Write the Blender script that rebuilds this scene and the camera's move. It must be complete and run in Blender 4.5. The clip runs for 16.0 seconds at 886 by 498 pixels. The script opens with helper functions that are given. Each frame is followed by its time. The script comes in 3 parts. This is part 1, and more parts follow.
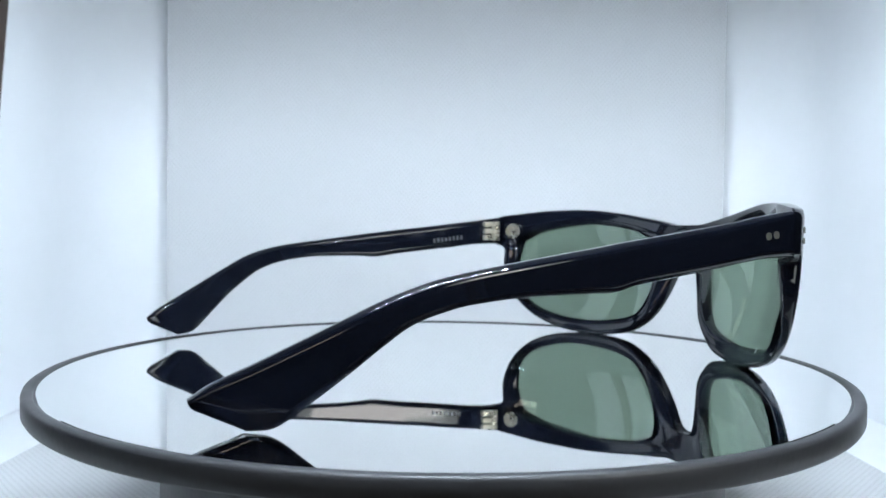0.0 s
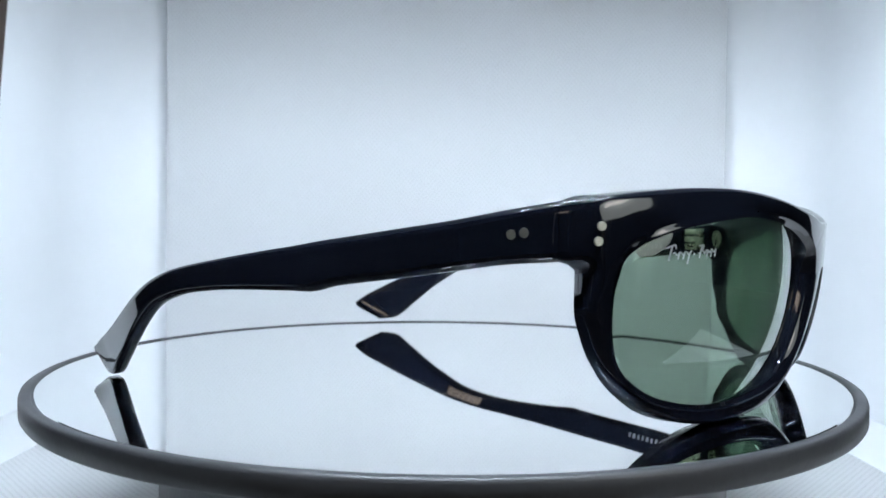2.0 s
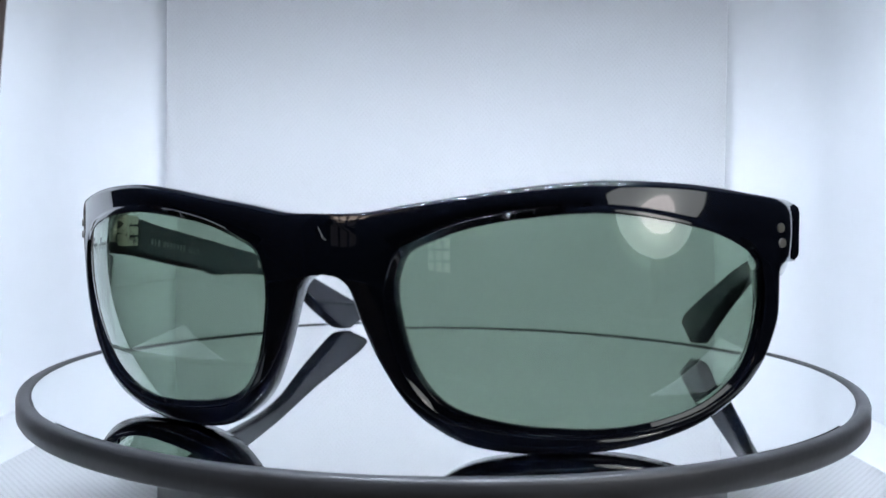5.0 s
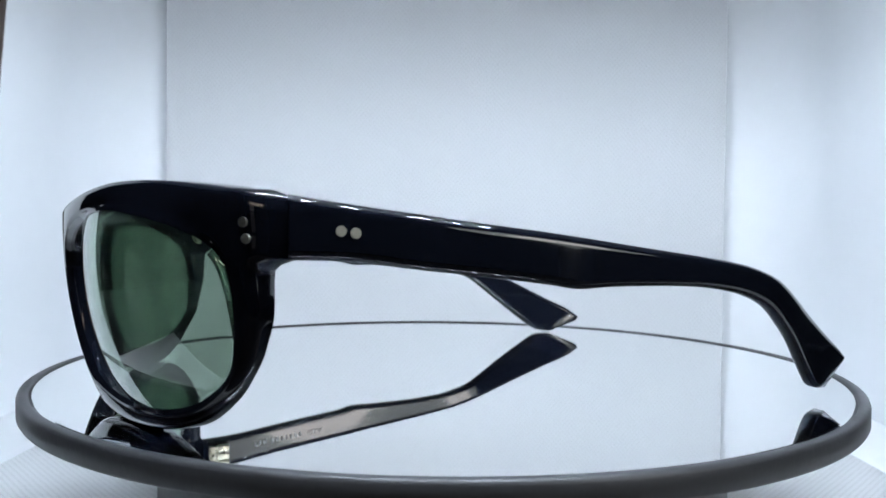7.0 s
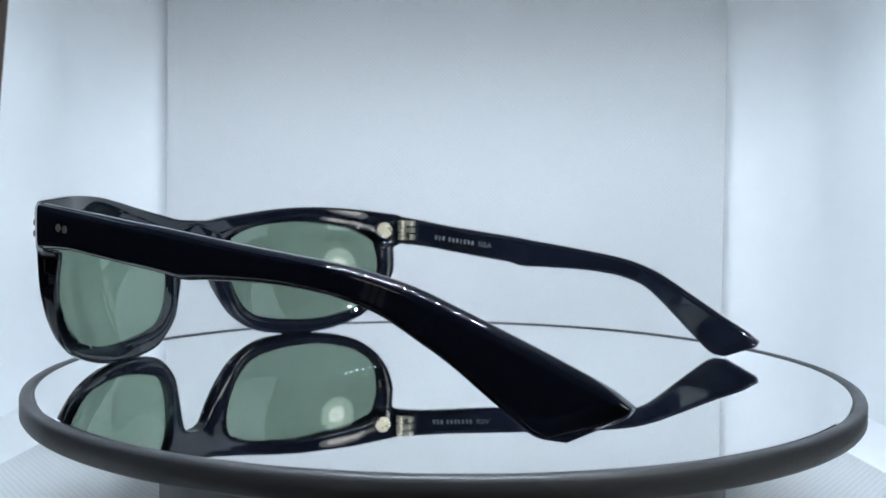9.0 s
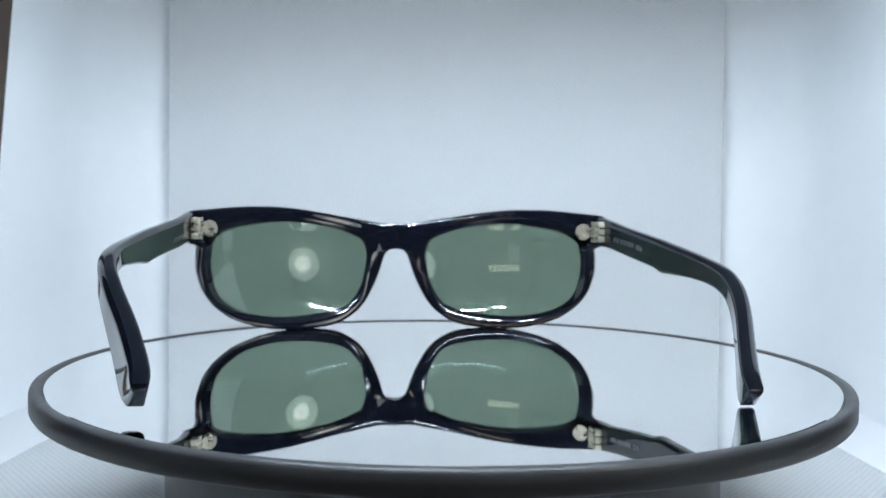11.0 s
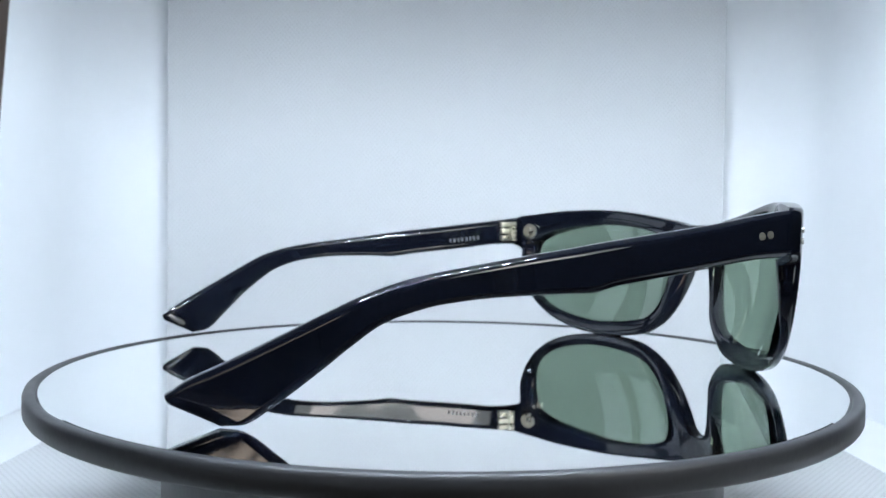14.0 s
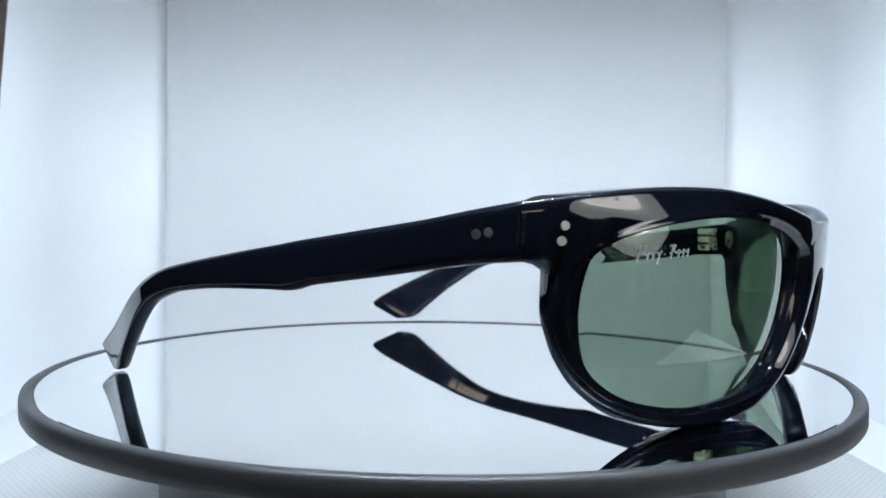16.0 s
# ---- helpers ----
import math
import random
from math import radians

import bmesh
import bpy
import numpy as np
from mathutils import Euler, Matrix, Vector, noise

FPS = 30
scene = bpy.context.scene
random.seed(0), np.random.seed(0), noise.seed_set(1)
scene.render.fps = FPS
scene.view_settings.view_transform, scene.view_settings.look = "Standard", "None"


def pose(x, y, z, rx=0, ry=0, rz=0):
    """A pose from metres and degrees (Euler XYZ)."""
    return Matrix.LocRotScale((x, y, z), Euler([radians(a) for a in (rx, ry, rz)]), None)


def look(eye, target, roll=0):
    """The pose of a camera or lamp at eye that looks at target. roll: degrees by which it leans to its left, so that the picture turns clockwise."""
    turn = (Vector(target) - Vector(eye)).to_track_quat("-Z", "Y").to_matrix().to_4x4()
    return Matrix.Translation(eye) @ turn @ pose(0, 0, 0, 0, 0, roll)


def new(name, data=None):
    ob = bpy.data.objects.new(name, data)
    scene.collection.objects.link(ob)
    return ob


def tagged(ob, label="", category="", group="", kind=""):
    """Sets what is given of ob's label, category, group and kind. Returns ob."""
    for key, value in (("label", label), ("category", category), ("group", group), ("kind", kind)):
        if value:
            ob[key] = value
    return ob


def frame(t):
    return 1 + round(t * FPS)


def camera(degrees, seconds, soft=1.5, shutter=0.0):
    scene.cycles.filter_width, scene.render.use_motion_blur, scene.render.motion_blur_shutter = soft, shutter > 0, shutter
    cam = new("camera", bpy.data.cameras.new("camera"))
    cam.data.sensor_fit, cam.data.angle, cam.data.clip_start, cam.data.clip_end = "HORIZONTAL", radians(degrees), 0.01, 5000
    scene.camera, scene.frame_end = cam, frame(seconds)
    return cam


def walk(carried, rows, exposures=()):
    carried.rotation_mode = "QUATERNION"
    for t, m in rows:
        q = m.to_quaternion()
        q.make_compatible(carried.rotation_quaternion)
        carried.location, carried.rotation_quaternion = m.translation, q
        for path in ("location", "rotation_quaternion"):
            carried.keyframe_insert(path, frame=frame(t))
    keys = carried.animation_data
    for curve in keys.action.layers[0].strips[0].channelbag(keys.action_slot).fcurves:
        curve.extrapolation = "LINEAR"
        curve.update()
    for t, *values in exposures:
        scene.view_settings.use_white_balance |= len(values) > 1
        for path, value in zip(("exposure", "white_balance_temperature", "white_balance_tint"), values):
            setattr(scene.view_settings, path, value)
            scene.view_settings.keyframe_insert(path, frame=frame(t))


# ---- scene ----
# ---- camera ----
FOV = 57.66
EYE_D, EYE_H, PITCH, YAW, ROLL = 0.20817, 0.0345, -1.29, 0.112, 0.557
# how closely the picture is framed, time by time
CLOSE = [(0.0, 1505), (1.4, 1507), (2.0, 1511), (3.5, 1515), (4.4, 1517), (5.2, 1517), (7.6, 1517), (8.2, 1515),
         (10.3, 1490), (11.2, 1481), (12.5, 1480), (13.0, 1485), (14.0, 1500), (14.5, 1505), (16.0, 1510)]
cam = camera(FOV, 16.0)
cam.data.dof.use_dof, cam.data.dof.focus_distance, cam.data.dof.aperture_fstop = True, 0.160, 37.0


def stand(width):
    eye = Vector((0, -EYE_D * 1507 / width, EYE_H))
    p, a = radians(PITCH), radians(YAW)
    way = Vector((-math.sin(a) * math.cos(p), math.cos(a) * math.cos(p), math.sin(p)))
    return look(eye, eye + way, ROLL)


walk(cam, [(t, stand(w)) for t, w in CLOSE],
     exposures=[(0.0, 0.0, 6500, 12), (2.5, 0.0, 6500, 13), (4.5, 0.0, 6500, 17), (5.5, 0.0, 6500, 17), (7.5, -0.14, 6500, 13),
                (11.0, -0.2, 6500, 11), (12.5, -0.1, 6500, 12), (13.5, 0.0, 6500, 13), (16.0, 0.0, 6500, 12)])

# ---- world and light levels ----
world = bpy.data.worlds.new("world")
scene.world = world
world.use_nodes = True
world.node_tree.nodes["Background"].inputs["Color"].default_value = (0.6, 0.7, 0.85, 1)
world.node_tree.nodes["Background"].inputs["Strength"].default_value = 0.02
LED_GLOW = 2270.0
LAMP_GLOW = 10.0
WINDOW_GLOW = 5.5


# ---- materials ----
def material(name, color, rough=0.5, metal=0.0, **extra):
    m = bpy.data.materials.new(name)
    m.use_nodes = True
    b = m.node_tree.nodes["Principled BSDF"]
    b.inputs["Base Color"].default_value = (*color, 1)
    b.inputs["Roughness"].default_value = rough
    b.inputs["Metallic"].default_value = metal
    for key, value in extra.items():
        b.inputs[key.replace("_", " ")].default_value = value
    return m


def vary(m, scale, amount, bump=0.0, rough=0.0, fine=None, coords="Object"):
    """Two scales of noise on colour, roughness and relief."""
    nt = m.node_tree
    b = nt.nodes["Principled BSDF"]
    tc = nt.nodes.new("ShaderNodeTexCoord")
    n1 = nt.nodes.new("ShaderNodeTexNoise")
    n1.inputs["Scale"].default_value, n1.inputs["Detail"].default_value = scale, 3
    n2 = nt.nodes.new("ShaderNodeTexNoise")
    n2.inputs["Scale"].default_value, n2.inputs["Detail"].default_value = fine or scale * 14, 2
    add = nt.nodes.new("ShaderNodeMath")
    add.operation = "MULTIPLY_ADD"
    add.inputs[1].default_value = 0.5
    nt.links.new(tc.outputs[coords], n1.inputs["Vector"])
    nt.links.new(tc.outputs[coords], n2.inputs["Vector"])
    half = nt.nodes.new("ShaderNodeMath")
    half.operation = "MULTIPLY"
    half.inputs[1].default_value = 0.5
    nt.links.new(n2.outputs["Fac"], half.inputs[0])
    nt.links.new(n1.outputs["Fac"], add.inputs[0])
    nt.links.new(half.outputs[0], add.inputs[2])
    if amount:
        c = b.inputs["Base Color"].default_value[:]
        mix = nt.nodes.new("ShaderNodeMix")
        mix.data_type = "RGBA"
        mix.inputs["A"].default_value = [v * (1 - amount) for v in c[:3]] + [1]
        mix.inputs["B"].default_value = [min(1, v * (1 + amount)) for v in c[:3]] + [1]
        nt.links.new(add.outputs[0], mix.inputs["Factor"])
        nt.links.new(mix.outputs["Result"], b.inputs["Base Color"])
    if rough:
        mr = nt.nodes.new("ShaderNodeMapRange")
        r = b.inputs["Roughness"].default_value
        mr.inputs["From Min"].default_value, mr.inputs["From Max"].default_value = 0.3, 0.7
        mr.inputs["To Min"].default_value, mr.inputs["To Max"].default_value = max(0, r - rough), r + rough
        nt.links.new(n1.outputs["Fac"], mr.inputs["Value"])
        nt.links.new(mr.outputs["Result"], b.inputs["Roughness"])
    if bump:
        bp = nt.nodes.new("ShaderNodeBump")
        bp.inputs["Strength"].default_value, bp.inputs["Distance"].default_value = bump, 0.0004
        nt.links.new(n2.outputs["Fac"], bp.inputs["Height"])
        nt.links.new(bp.outputs["Normal"], b.inputs["Normal"])
    return m


def glowing(name, color, strength):
    m = material(name, color, 0.4)
    b = m.node_tree.nodes["Principled BSDF"]
    b.inputs["Emission Color"].default_value = (*color, 1)
    b.inputs["Emission Strength"].default_value = strength
    return m


def fabric(name, color, pitch):
    """Non-woven cloth with a lattice of pressed dots, in metres of its own length and width."""
    m = material(name, color, 0.85)
    nt = m.node_tree
    b = nt.nodes["Principled BSDF"]
    uv = nt.nodes.new("ShaderNodeUVMap")
    sep = nt.nodes.new("ShaderNodeSeparateXYZ")
    nt.links.new(uv.outputs["UV"], sep.inputs[0])
    waves = []
    for axis, p in (("X", pitch), ("Y", pitch * 1.15)):
        mul = nt.nodes.new("ShaderNodeMath")
        mul.operation = "MULTIPLY"
        mul.inputs[1].default_value = math.pi * 2 / p
        s = nt.nodes.new("ShaderNodeMath")
        s.operation = "SINE"
        nt.links.new(sep.outputs[axis], mul.inputs[0])
        nt.links.new(mul.outputs[0], s.inputs[0])
        waves.append(s)
    prod = nt.nodes.new("ShaderNodeMath")
    prod.operation = "MULTIPLY"
    nt.links.new(waves[0].outputs[0], prod.inputs[0])
    nt.links.new(waves[1].outputs[0], prod.inputs[1])
    dots = nt.nodes.new("ShaderNodeMapRange")
    dots.interpolation_type = "SMOOTHSTEP"
    dots.inputs["From Min"].default_value, dots.inputs["From Max"].default_value = 0.1, 0.75
    dots.inputs["To Min"].default_value, dots.inputs["To Max"].default_value = 1.0, 0.0
    nt.links.new(prod.outputs[0], dots.inputs["Value"])
    cloud = nt.nodes.new("ShaderNodeTexNoise")
    cloud.inputs["Scale"].default_value, cloud.inputs["Detail"].default_value = 9.0, 6
    nt.links.new(uv.outputs["UV"], cloud.inputs["Vector"])
    fibre = nt.nodes.new("ShaderNodeTexNoise")
    fibre.inputs["Scale"].default_value, fibre.inputs["Detail"].default_value = 900.0, 3
    nt.links.new(uv.outputs["UV"], fibre.inputs["Vector"])
    tint = nt.nodes.new("ShaderNodeMix")
    tint.data_type = "RGBA"
    tint.inputs["A"].default_value = [v * 0.84 for v in color] + [1]
    tint.inputs["B"].default_value = [*color, 1]
    nt.links.new(dots.outputs["Result"], tint.inputs["Factor"])
    soil = nt.nodes.new("ShaderNodeMix")
    soil.data_type, soil.blend_type = "RGBA", "MULTIPLY"
    soil.inputs["Factor"].default_value = 0.10
    nt.links.new(tint.outputs["Result"], soil.inputs["A"])
    nt.links.new(cloud.outputs["Fac"], soil.inputs["B"])
    nt.links.new(soil.outputs["Result"], b.inputs["Base Color"])
    high = nt.nodes.new("ShaderNodeMath")
    high.operation = "MULTIPLY_ADD"
    high.inputs[1].default_value = 0.35
    nt.links.new(fibre.outputs["Fac"], high.inputs[0])
    nt.links.new(dots.outputs["Result"], high.inputs[2])
    bp = nt.nodes.new("ShaderNodeBump")
    bp.inputs["Strength"].default_value, bp.inputs["Distance"].default_value = 0.5, 0.0004
    nt.links.new(high.outputs[0], bp.inputs["Height"])
    nt.links.new(bp.outputs["Normal"], b.inputs["Normal"])
    return m


M_SHEET = fabric("white_nonwoven_cloth", (0.60, 0.61, 0.62), 0.0026)
M_WALL = vary(material("white_box_lining", (0.82, 0.84, 0.86), 0.6), 6, 0.03, 0.15, 0.05)
# grey unlike the white lining, so the unseen top bounces less onto the cloth
M_LID = vary(material("low_bounce_lid", (0.25, 0.255, 0.265), 0.7), 6, 0.04, 0.15)
M_ROOM = vary(material("dim_room_wall", (0.045, 0.047, 0.052), 0.8), 2, 0.2, 0.2)
M_BROWN = vary(material("brown_edging", (0.06, 0.04, 0.03), 0.6), 30, 0.3, 0.2)
M_DESK = vary(material("black_desk_top", (0.012, 0.012, 0.014), 0.6), 20, 0.3, 0.2)
M_ACETATE = vary(material("black_acetate", (0.0026, 0.0034, 0.0060), 0.05), 40, 0.15, 0.0, 0.03)
M_LENS = material("green_lens_glass", (0.232, 0.316, 0.242), 0.0, Transmission_Weight=1.0, IOR=1.5)
M_SILVER = vary(material("aged_silver_metal", (0.52, 0.49, 0.40), 0.30, 1.0), 300, 0.2, 0.15, 0.1)
M_RIVET = vary(material("polished_rivet_metal", (0.24, 0.24, 0.215), 0.40, 1.0), 300, 0.15, 0.1, 0.06)
M_ENGRAVE = material("engraved_silver_fill", (0.055, 0.058, 0.06), 0.35)
M_LOGO = material("pale_etched_mark", (0.29, 0.305, 0.305), 0.5)
M_MIRROR = material("mirror_glass", (0.96, 0.975, 0.975), 0.0, 1.0)
M_RIM = vary(material("charcoal_satin_plastic", (0.030, 0.031, 0.034), 0.46), 60, 0.15, 0.1, 0.06)
M_BASE = vary(material("dark_grey_plastic", (0.022, 0.023, 0.027), 0.42), 60, 0.15, 0.1, 0.06)
M_LED = glowing("led_glow", (0.745, 0.88, 1.0), LED_GLOW)
M_BOARD = material("grey_led_board", (0.25, 0.25, 0.26), 0.6)
M_BULB = glowing("lamp_core_glow", (1.0, 0.98, 0.95), LAMP_GLOW)
M_SHADE = glowing("lamp_shade_glow", (0.85, 0.93, 0.90), LAMP_GLOW * 0.30)
M_PANE = glowing("daylit_blind_slat", (1.0, 0.86, 0.72), WINDOW_GLOW)
M_BLIND = glowing("dim_blind_fabric", (0.9, 0.8, 0.7), WINDOW_GLOW * 0.018)
M_FRAME_DARK = material("dark_window_frame", (0.05, 0.045, 0.04), 0.5)


# ---- building helpers ----
def part(name, bm, mat, parent=None, label="", smooth=True, crease=50):
    me = bpy.data.meshes.new(name)
    bmesh.ops.recalc_face_normals(bm, faces=bm.faces)
    bm.to_mesh(me)
    bm.free()
    if smooth:
        me.polygons.foreach_set("use_smooth", [True] * len(me.polygons))
        me.set_sharp_from_angle(angle=radians(crease))
    me.materials.append(mat)
    ob = new(name, me)
    ob.parent = parent
    if label:
        tagged(ob, label)
    return ob


def box(bm, x0, x1, y0, y1, z0, z1, bevel=0.0):
    m = pose((x0 + x1) / 2, (y0 + y1) / 2, (z0 + z1) / 2) @ Matrix.Diagonal((x1 - x0, y1 - y0, z1 - z0, 1))
    made = bmesh.ops.create_cube(bm, size=1.0, matrix=m)
    if bevel:
        edges = {e for v in made["verts"] for e in v.link_edges}
        bmesh.ops.bevel(bm, geom=list(edges), offset=bevel, segments=2, profile=0.5, affect="EDGES")
    return bm


def slab(name, *size, mat, parent=None, label="", bevel=0.0):
    return part(name, box(bmesh.new(), *size, bevel), mat, parent, label)


def lathe(profile, segments=160, x=0.0, y=0.0):
    """A closed profile of (radius, height) turned about the upright axis."""
    bm = bmesh.new()
    rings = []
    for r, z in profile:
        if r < 1e-6:
            rings.append([bm.verts.new((x, y, z))] * segments)
        else:
            rings.append([bm.verts.new((x + r * math.cos(2 * math.pi * i / segments), y + r * math.sin(2 * math.pi * i / segments), z))
                          for i in range(segments)])
    for a, b in zip(rings, rings[1:] + rings[:1]):
        for i in range(segments):
            j = (i + 1) % segments
            quad = list(dict.fromkeys((a[i], a[j], b[j], b[i])))
            if len(quad) > 2:
                try:
                    bm.faces.new(quad)
                except ValueError:
                    pass
    return bm


def spline(points, count):
    """A smooth line of count samples through the points, evenly over their number."""
    p = np.array(points, float)
    p = np.vstack([2 * p[0] - p[1], p, 2 * p[-1] - p[-2]])
    out = []
    for u in np.linspace(0, len(points) - 1, count):
        i = min(int(u), len(points) - 2)
        f = u - i
        a, b, c, d = p[i:i + 4]
        out.append(0.5 * (2 * b + (c - a) * f + (2 * a - 5 * b + 4 * c - d) * f * f + (3 * b - a - 3 * c + d) * f ** 3))
    return np.array(out)


# ---- the light box ----
BW, BACK, TOP, LOW = 0.205, 0.285, 0.183, -0.052
FRONT = {-1: 0.025, 1: 0.040}
VISOR = -0.116
tagged(slab("floor", -BW - 0.01, BW + 0.01, VISOR, BACK + 0.01, LOW - 0.012, LOW - 0.002, mat=M_WALL),
       "smooth white floor panel of a photo light box", "floor", kind="structure")


def side_panel(name, side):
    """A bent white panel: along the rear behind the cloth, round the corner and out to the front."""
    line = [(0.150, BACK - 0.004)] + [(BW - 0.055 + 0.055 * math.sin(a), BACK - 0.059 + 0.055 * math.cos(a)) for a in np.linspace(0, math.pi / 2, 14)]
    line += [(BW, y) for y in np.linspace(BACK - 0.07, FRONT[side], 14)]
    bm = bmesh.new()
    loops = []
    for off in (0.0, 0.003):
        for z in (LOW - 0.0018, TOP - 0.0005):
            ring = []
            for k, (x, y) in enumerate(line):
                a = min(max((k - 1) / 13, 0), 1) * math.pi / 2
                ring.append(bm.verts.new((side * (x + off * math.sin(a)), y + off * math.cos(a), z)))
            loops.append(ring)
    f0, f1, b0, b1 = loops
    for k in range(len(line) - 1):
        for a, b in ((f0, f1), (b0, b1), (f0, b0), (f1, b1)):
            bm.faces.new((a[k], a[k + 1], b[k + 1], b[k]))
    for k in (0, len(line) - 1):
        bm.faces.new((f0[k], f1[k], b1[k], b0[k]))
    return tagged(part(name, bm, M_WALL), "smooth bent white side panel of a photo light box", "wall", kind="structure")


side_panel("wall_left", -1)
side_panel("wall_right", 1)
tagged(slab("wall_back", -BW - 0.01, BW + 0.01, BACK, BACK + 0.01, LOW - 0.002, TOP, mat=M_WALL),
       "white rear panel of a photo light box", "wall", kind="structure")
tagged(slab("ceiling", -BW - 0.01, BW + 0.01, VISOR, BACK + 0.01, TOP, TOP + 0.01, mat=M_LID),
       "unseen top panel of a photo light box, greyed to bounce less light", "ceiling", kind="structure")

# backdrop cloth: hangs at the rear, sweeps into the floor and runs out to the front
SHEET_W, SHEET_Y = 0.161, 0.258


def backdrop_cloth():
    line = [(SHEET_Y, z, 1.0, 0.0) for z in np.linspace(TOP - 0.004, LOW + 0.03, 24)]
    line += [(SHEET_Y - 0.03 + 0.03 * math.cos(a), LOW + 0.03 - 0.03 * math.sin(a), math.cos(a), -math.sin(a)) for a in np.linspace(0.15, math.pi / 2, 10)]
    line += [(y, LOW, 0.0, -1.0) for y in np.linspace(SHEET_Y - 0.04, VISOR + 0.004, 24)]
    bm = bmesh.new()
    uv = bm.loops.layers.uv.new("UVMap")
    nx, layers = 20, []
    for depth in (0.0, 0.0008):
        rows, run, prev = [], 0.0, None
        for y, z, ny, nz in line:
            if prev:
                run += math.hypot(y - prev[0], z - prev[1])
            prev = (y, z)
            row = []
            for i in range(nx + 1):
                x = -SHEET_W + 2 * SHEET_W * i / nx
                sway = 0.0012 * noise.noise((x * 9, run * 7, 0.3)) if z > LOW + 0.01 else 0.0
                row.append((bm.verts.new((x, y + sway + ny * depth, z + nz * depth)), (x, run)))
            rows.append(row)
        layers.append(rows)

    def quad(*q):
        f = bm.faces.new([v for v, _ in q])
        for loop, (_, c) in zip(f.loops, q):
            loop[uv].uv = c

    for rows in layers:
        for a, b in zip(rows, rows[1:]):
            for i in range(nx):
                quad(a[i], a[i + 1], b[i + 1], b[i])
    front, rear = layers
    for i in (0, nx):
        for k in range(len(line) - 1):
            quad(front[k][i], front[k + 1][i], rear[k + 1][i], rear[k][i])
    for k in (0, len(line) - 1):
        for i in range(nx):
            quad(front[k][i], front[k][i + 1], rear[k][i + 1], rear[k][i])
    return tagged(part("backdrop", bm, M_SHEET), "white embossed non-woven cloth sheet sweeping from wall to floor", "backdrop", kind="structure")


backdrop_cloth()


def edge_strip():
    """Upright edging whose rear side leans backwards to the top."""
    bm = box(bmesh.new(), -BW + 0.0005, -BW + 0.004, 0.120, 0.160, LOW + 0.001, TOP - 0.001)
    for v in bm.verts:
        if v.co.y > 0.14:
            v.co.y = 0.1640 + 0.15 * (v.co.z - 0.146)
    return tagged(part("edge_strip", bm, M_BROWN), "dark brown upright edging strip on the side panel", "edging")


edge_strip()


def led_strip():
    """A narrow tilted board under the front of the top panel, with a row of small chips that face down and to the rear,
    and an added lip that shades the cloth's top.
    """
    holder = tagged(new("led_strip"), "row of small bright lights under the top panel, with an added shading lip", "light strip")
    holder.matrix_basis = pose(0, -0.107, 0.170)
    tilt = pose(0, 0, 0, 60, 0, 0)

    def tilted(*size):
        bm = box(bmesh.new(), *size)
        bmesh.ops.transform(bm, matrix=tilt, verts=bm.verts[:])
        return bm

    part("board", tilted(-0.098, 0.098, -0.006, 0.006, -0.0012, 0, 0.0003), M_BOARD, holder)
    # plate and lip are added here, to hold direct light off the cloth's upper part
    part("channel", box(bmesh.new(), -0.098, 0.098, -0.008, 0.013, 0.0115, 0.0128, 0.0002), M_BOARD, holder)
    part("shading_lip", box(bmesh.new(), -0.098, 0.098, 0.0120, 0.0130, -0.0015, 0.0117, 0.0002), M_BOARD, holder)
    for x in (-0.09, 0.09):
        part("bracket", box(bmesh.new(), x - 0.004, x + 0.004, -0.0035, -0.0005, 0.0, 0.0116), M_BOARD, holder)
    first = part("led", tilted(-0.0021, 0.0021, -0.0021, 0.0021, -0.0016, -0.0013), M_LED, holder, smooth=False)
    count = 14
    for i in range(count):
        ob = first if i == 0 else new("led", first.data)
        ob.parent = holder
        ob.location = (-0.0835 + 0.167 * i / (count - 1), 0, 0)


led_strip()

# ---- the dim room round the box ----
RX, RY0, RY1, RZ0, RZ1 = 1.6, -1.5, 1.2, -0.80, 1.7
tagged(slab("wall_west", -RX - 0.1, -RX, RY0, RY1, RZ0, RZ1, mat=M_ROOM), "dim plain room wall", "wall", kind="structure")
tagged(slab("wall_east", RX, RX + 0.1, RY0, RY1, RZ0, RZ1, mat=M_ROOM), "dim plain room wall", "wall", kind="structure")
tagged(slab("wall_south", -RX - 0.1, RX + 0.1, RY0 - 0.1, RY0, RZ0, RZ1, mat=M_ROOM), "dim plain room wall", "wall", kind="structure")
tagged(slab("wall_north", -RX - 0.1, RX + 0.1, RY1, RY1 + 0.1, RZ0, RZ1, mat=M_ROOM), "dim plain room wall", "wall", kind="structure")
tagged(slab("room_ceiling", -RX - 0.1, RX + 0.1, RY0 - 0.1, RY1 + 0.1, RZ1, RZ1 + 0.1, mat=M_ROOM), "dim plain room ceiling", "ceiling", kind="structure")
tagged(slab("room_floor", -RX - 0.1, RX + 0.1, RY0 - 0.1, RY1 + 0.1, RZ0 - 0.1, RZ0, mat=M_ROOM), "dim plain room floor", "floor", kind="structure")


def desk():
    ob = tagged(new("desk"), "black desk under the light box", "desk")
    part("desktop", box(bmesh.new(), -0.6, 0.6, -0.35, 0.40, LOW - 0.040, LOW - 0.0125, 0.002), M_DESK, ob)
    for x in (-0.56, 0.52):
        for y in (-0.32, 0.34):
            part("leg", box(bmesh.new(), x, x + 0.04, y, y + 0.04, RZ0, LOW - 0.0402, 0.002), M_DESK, ob)


desk()

LAMP = (0.191, -0.238, 0.094)


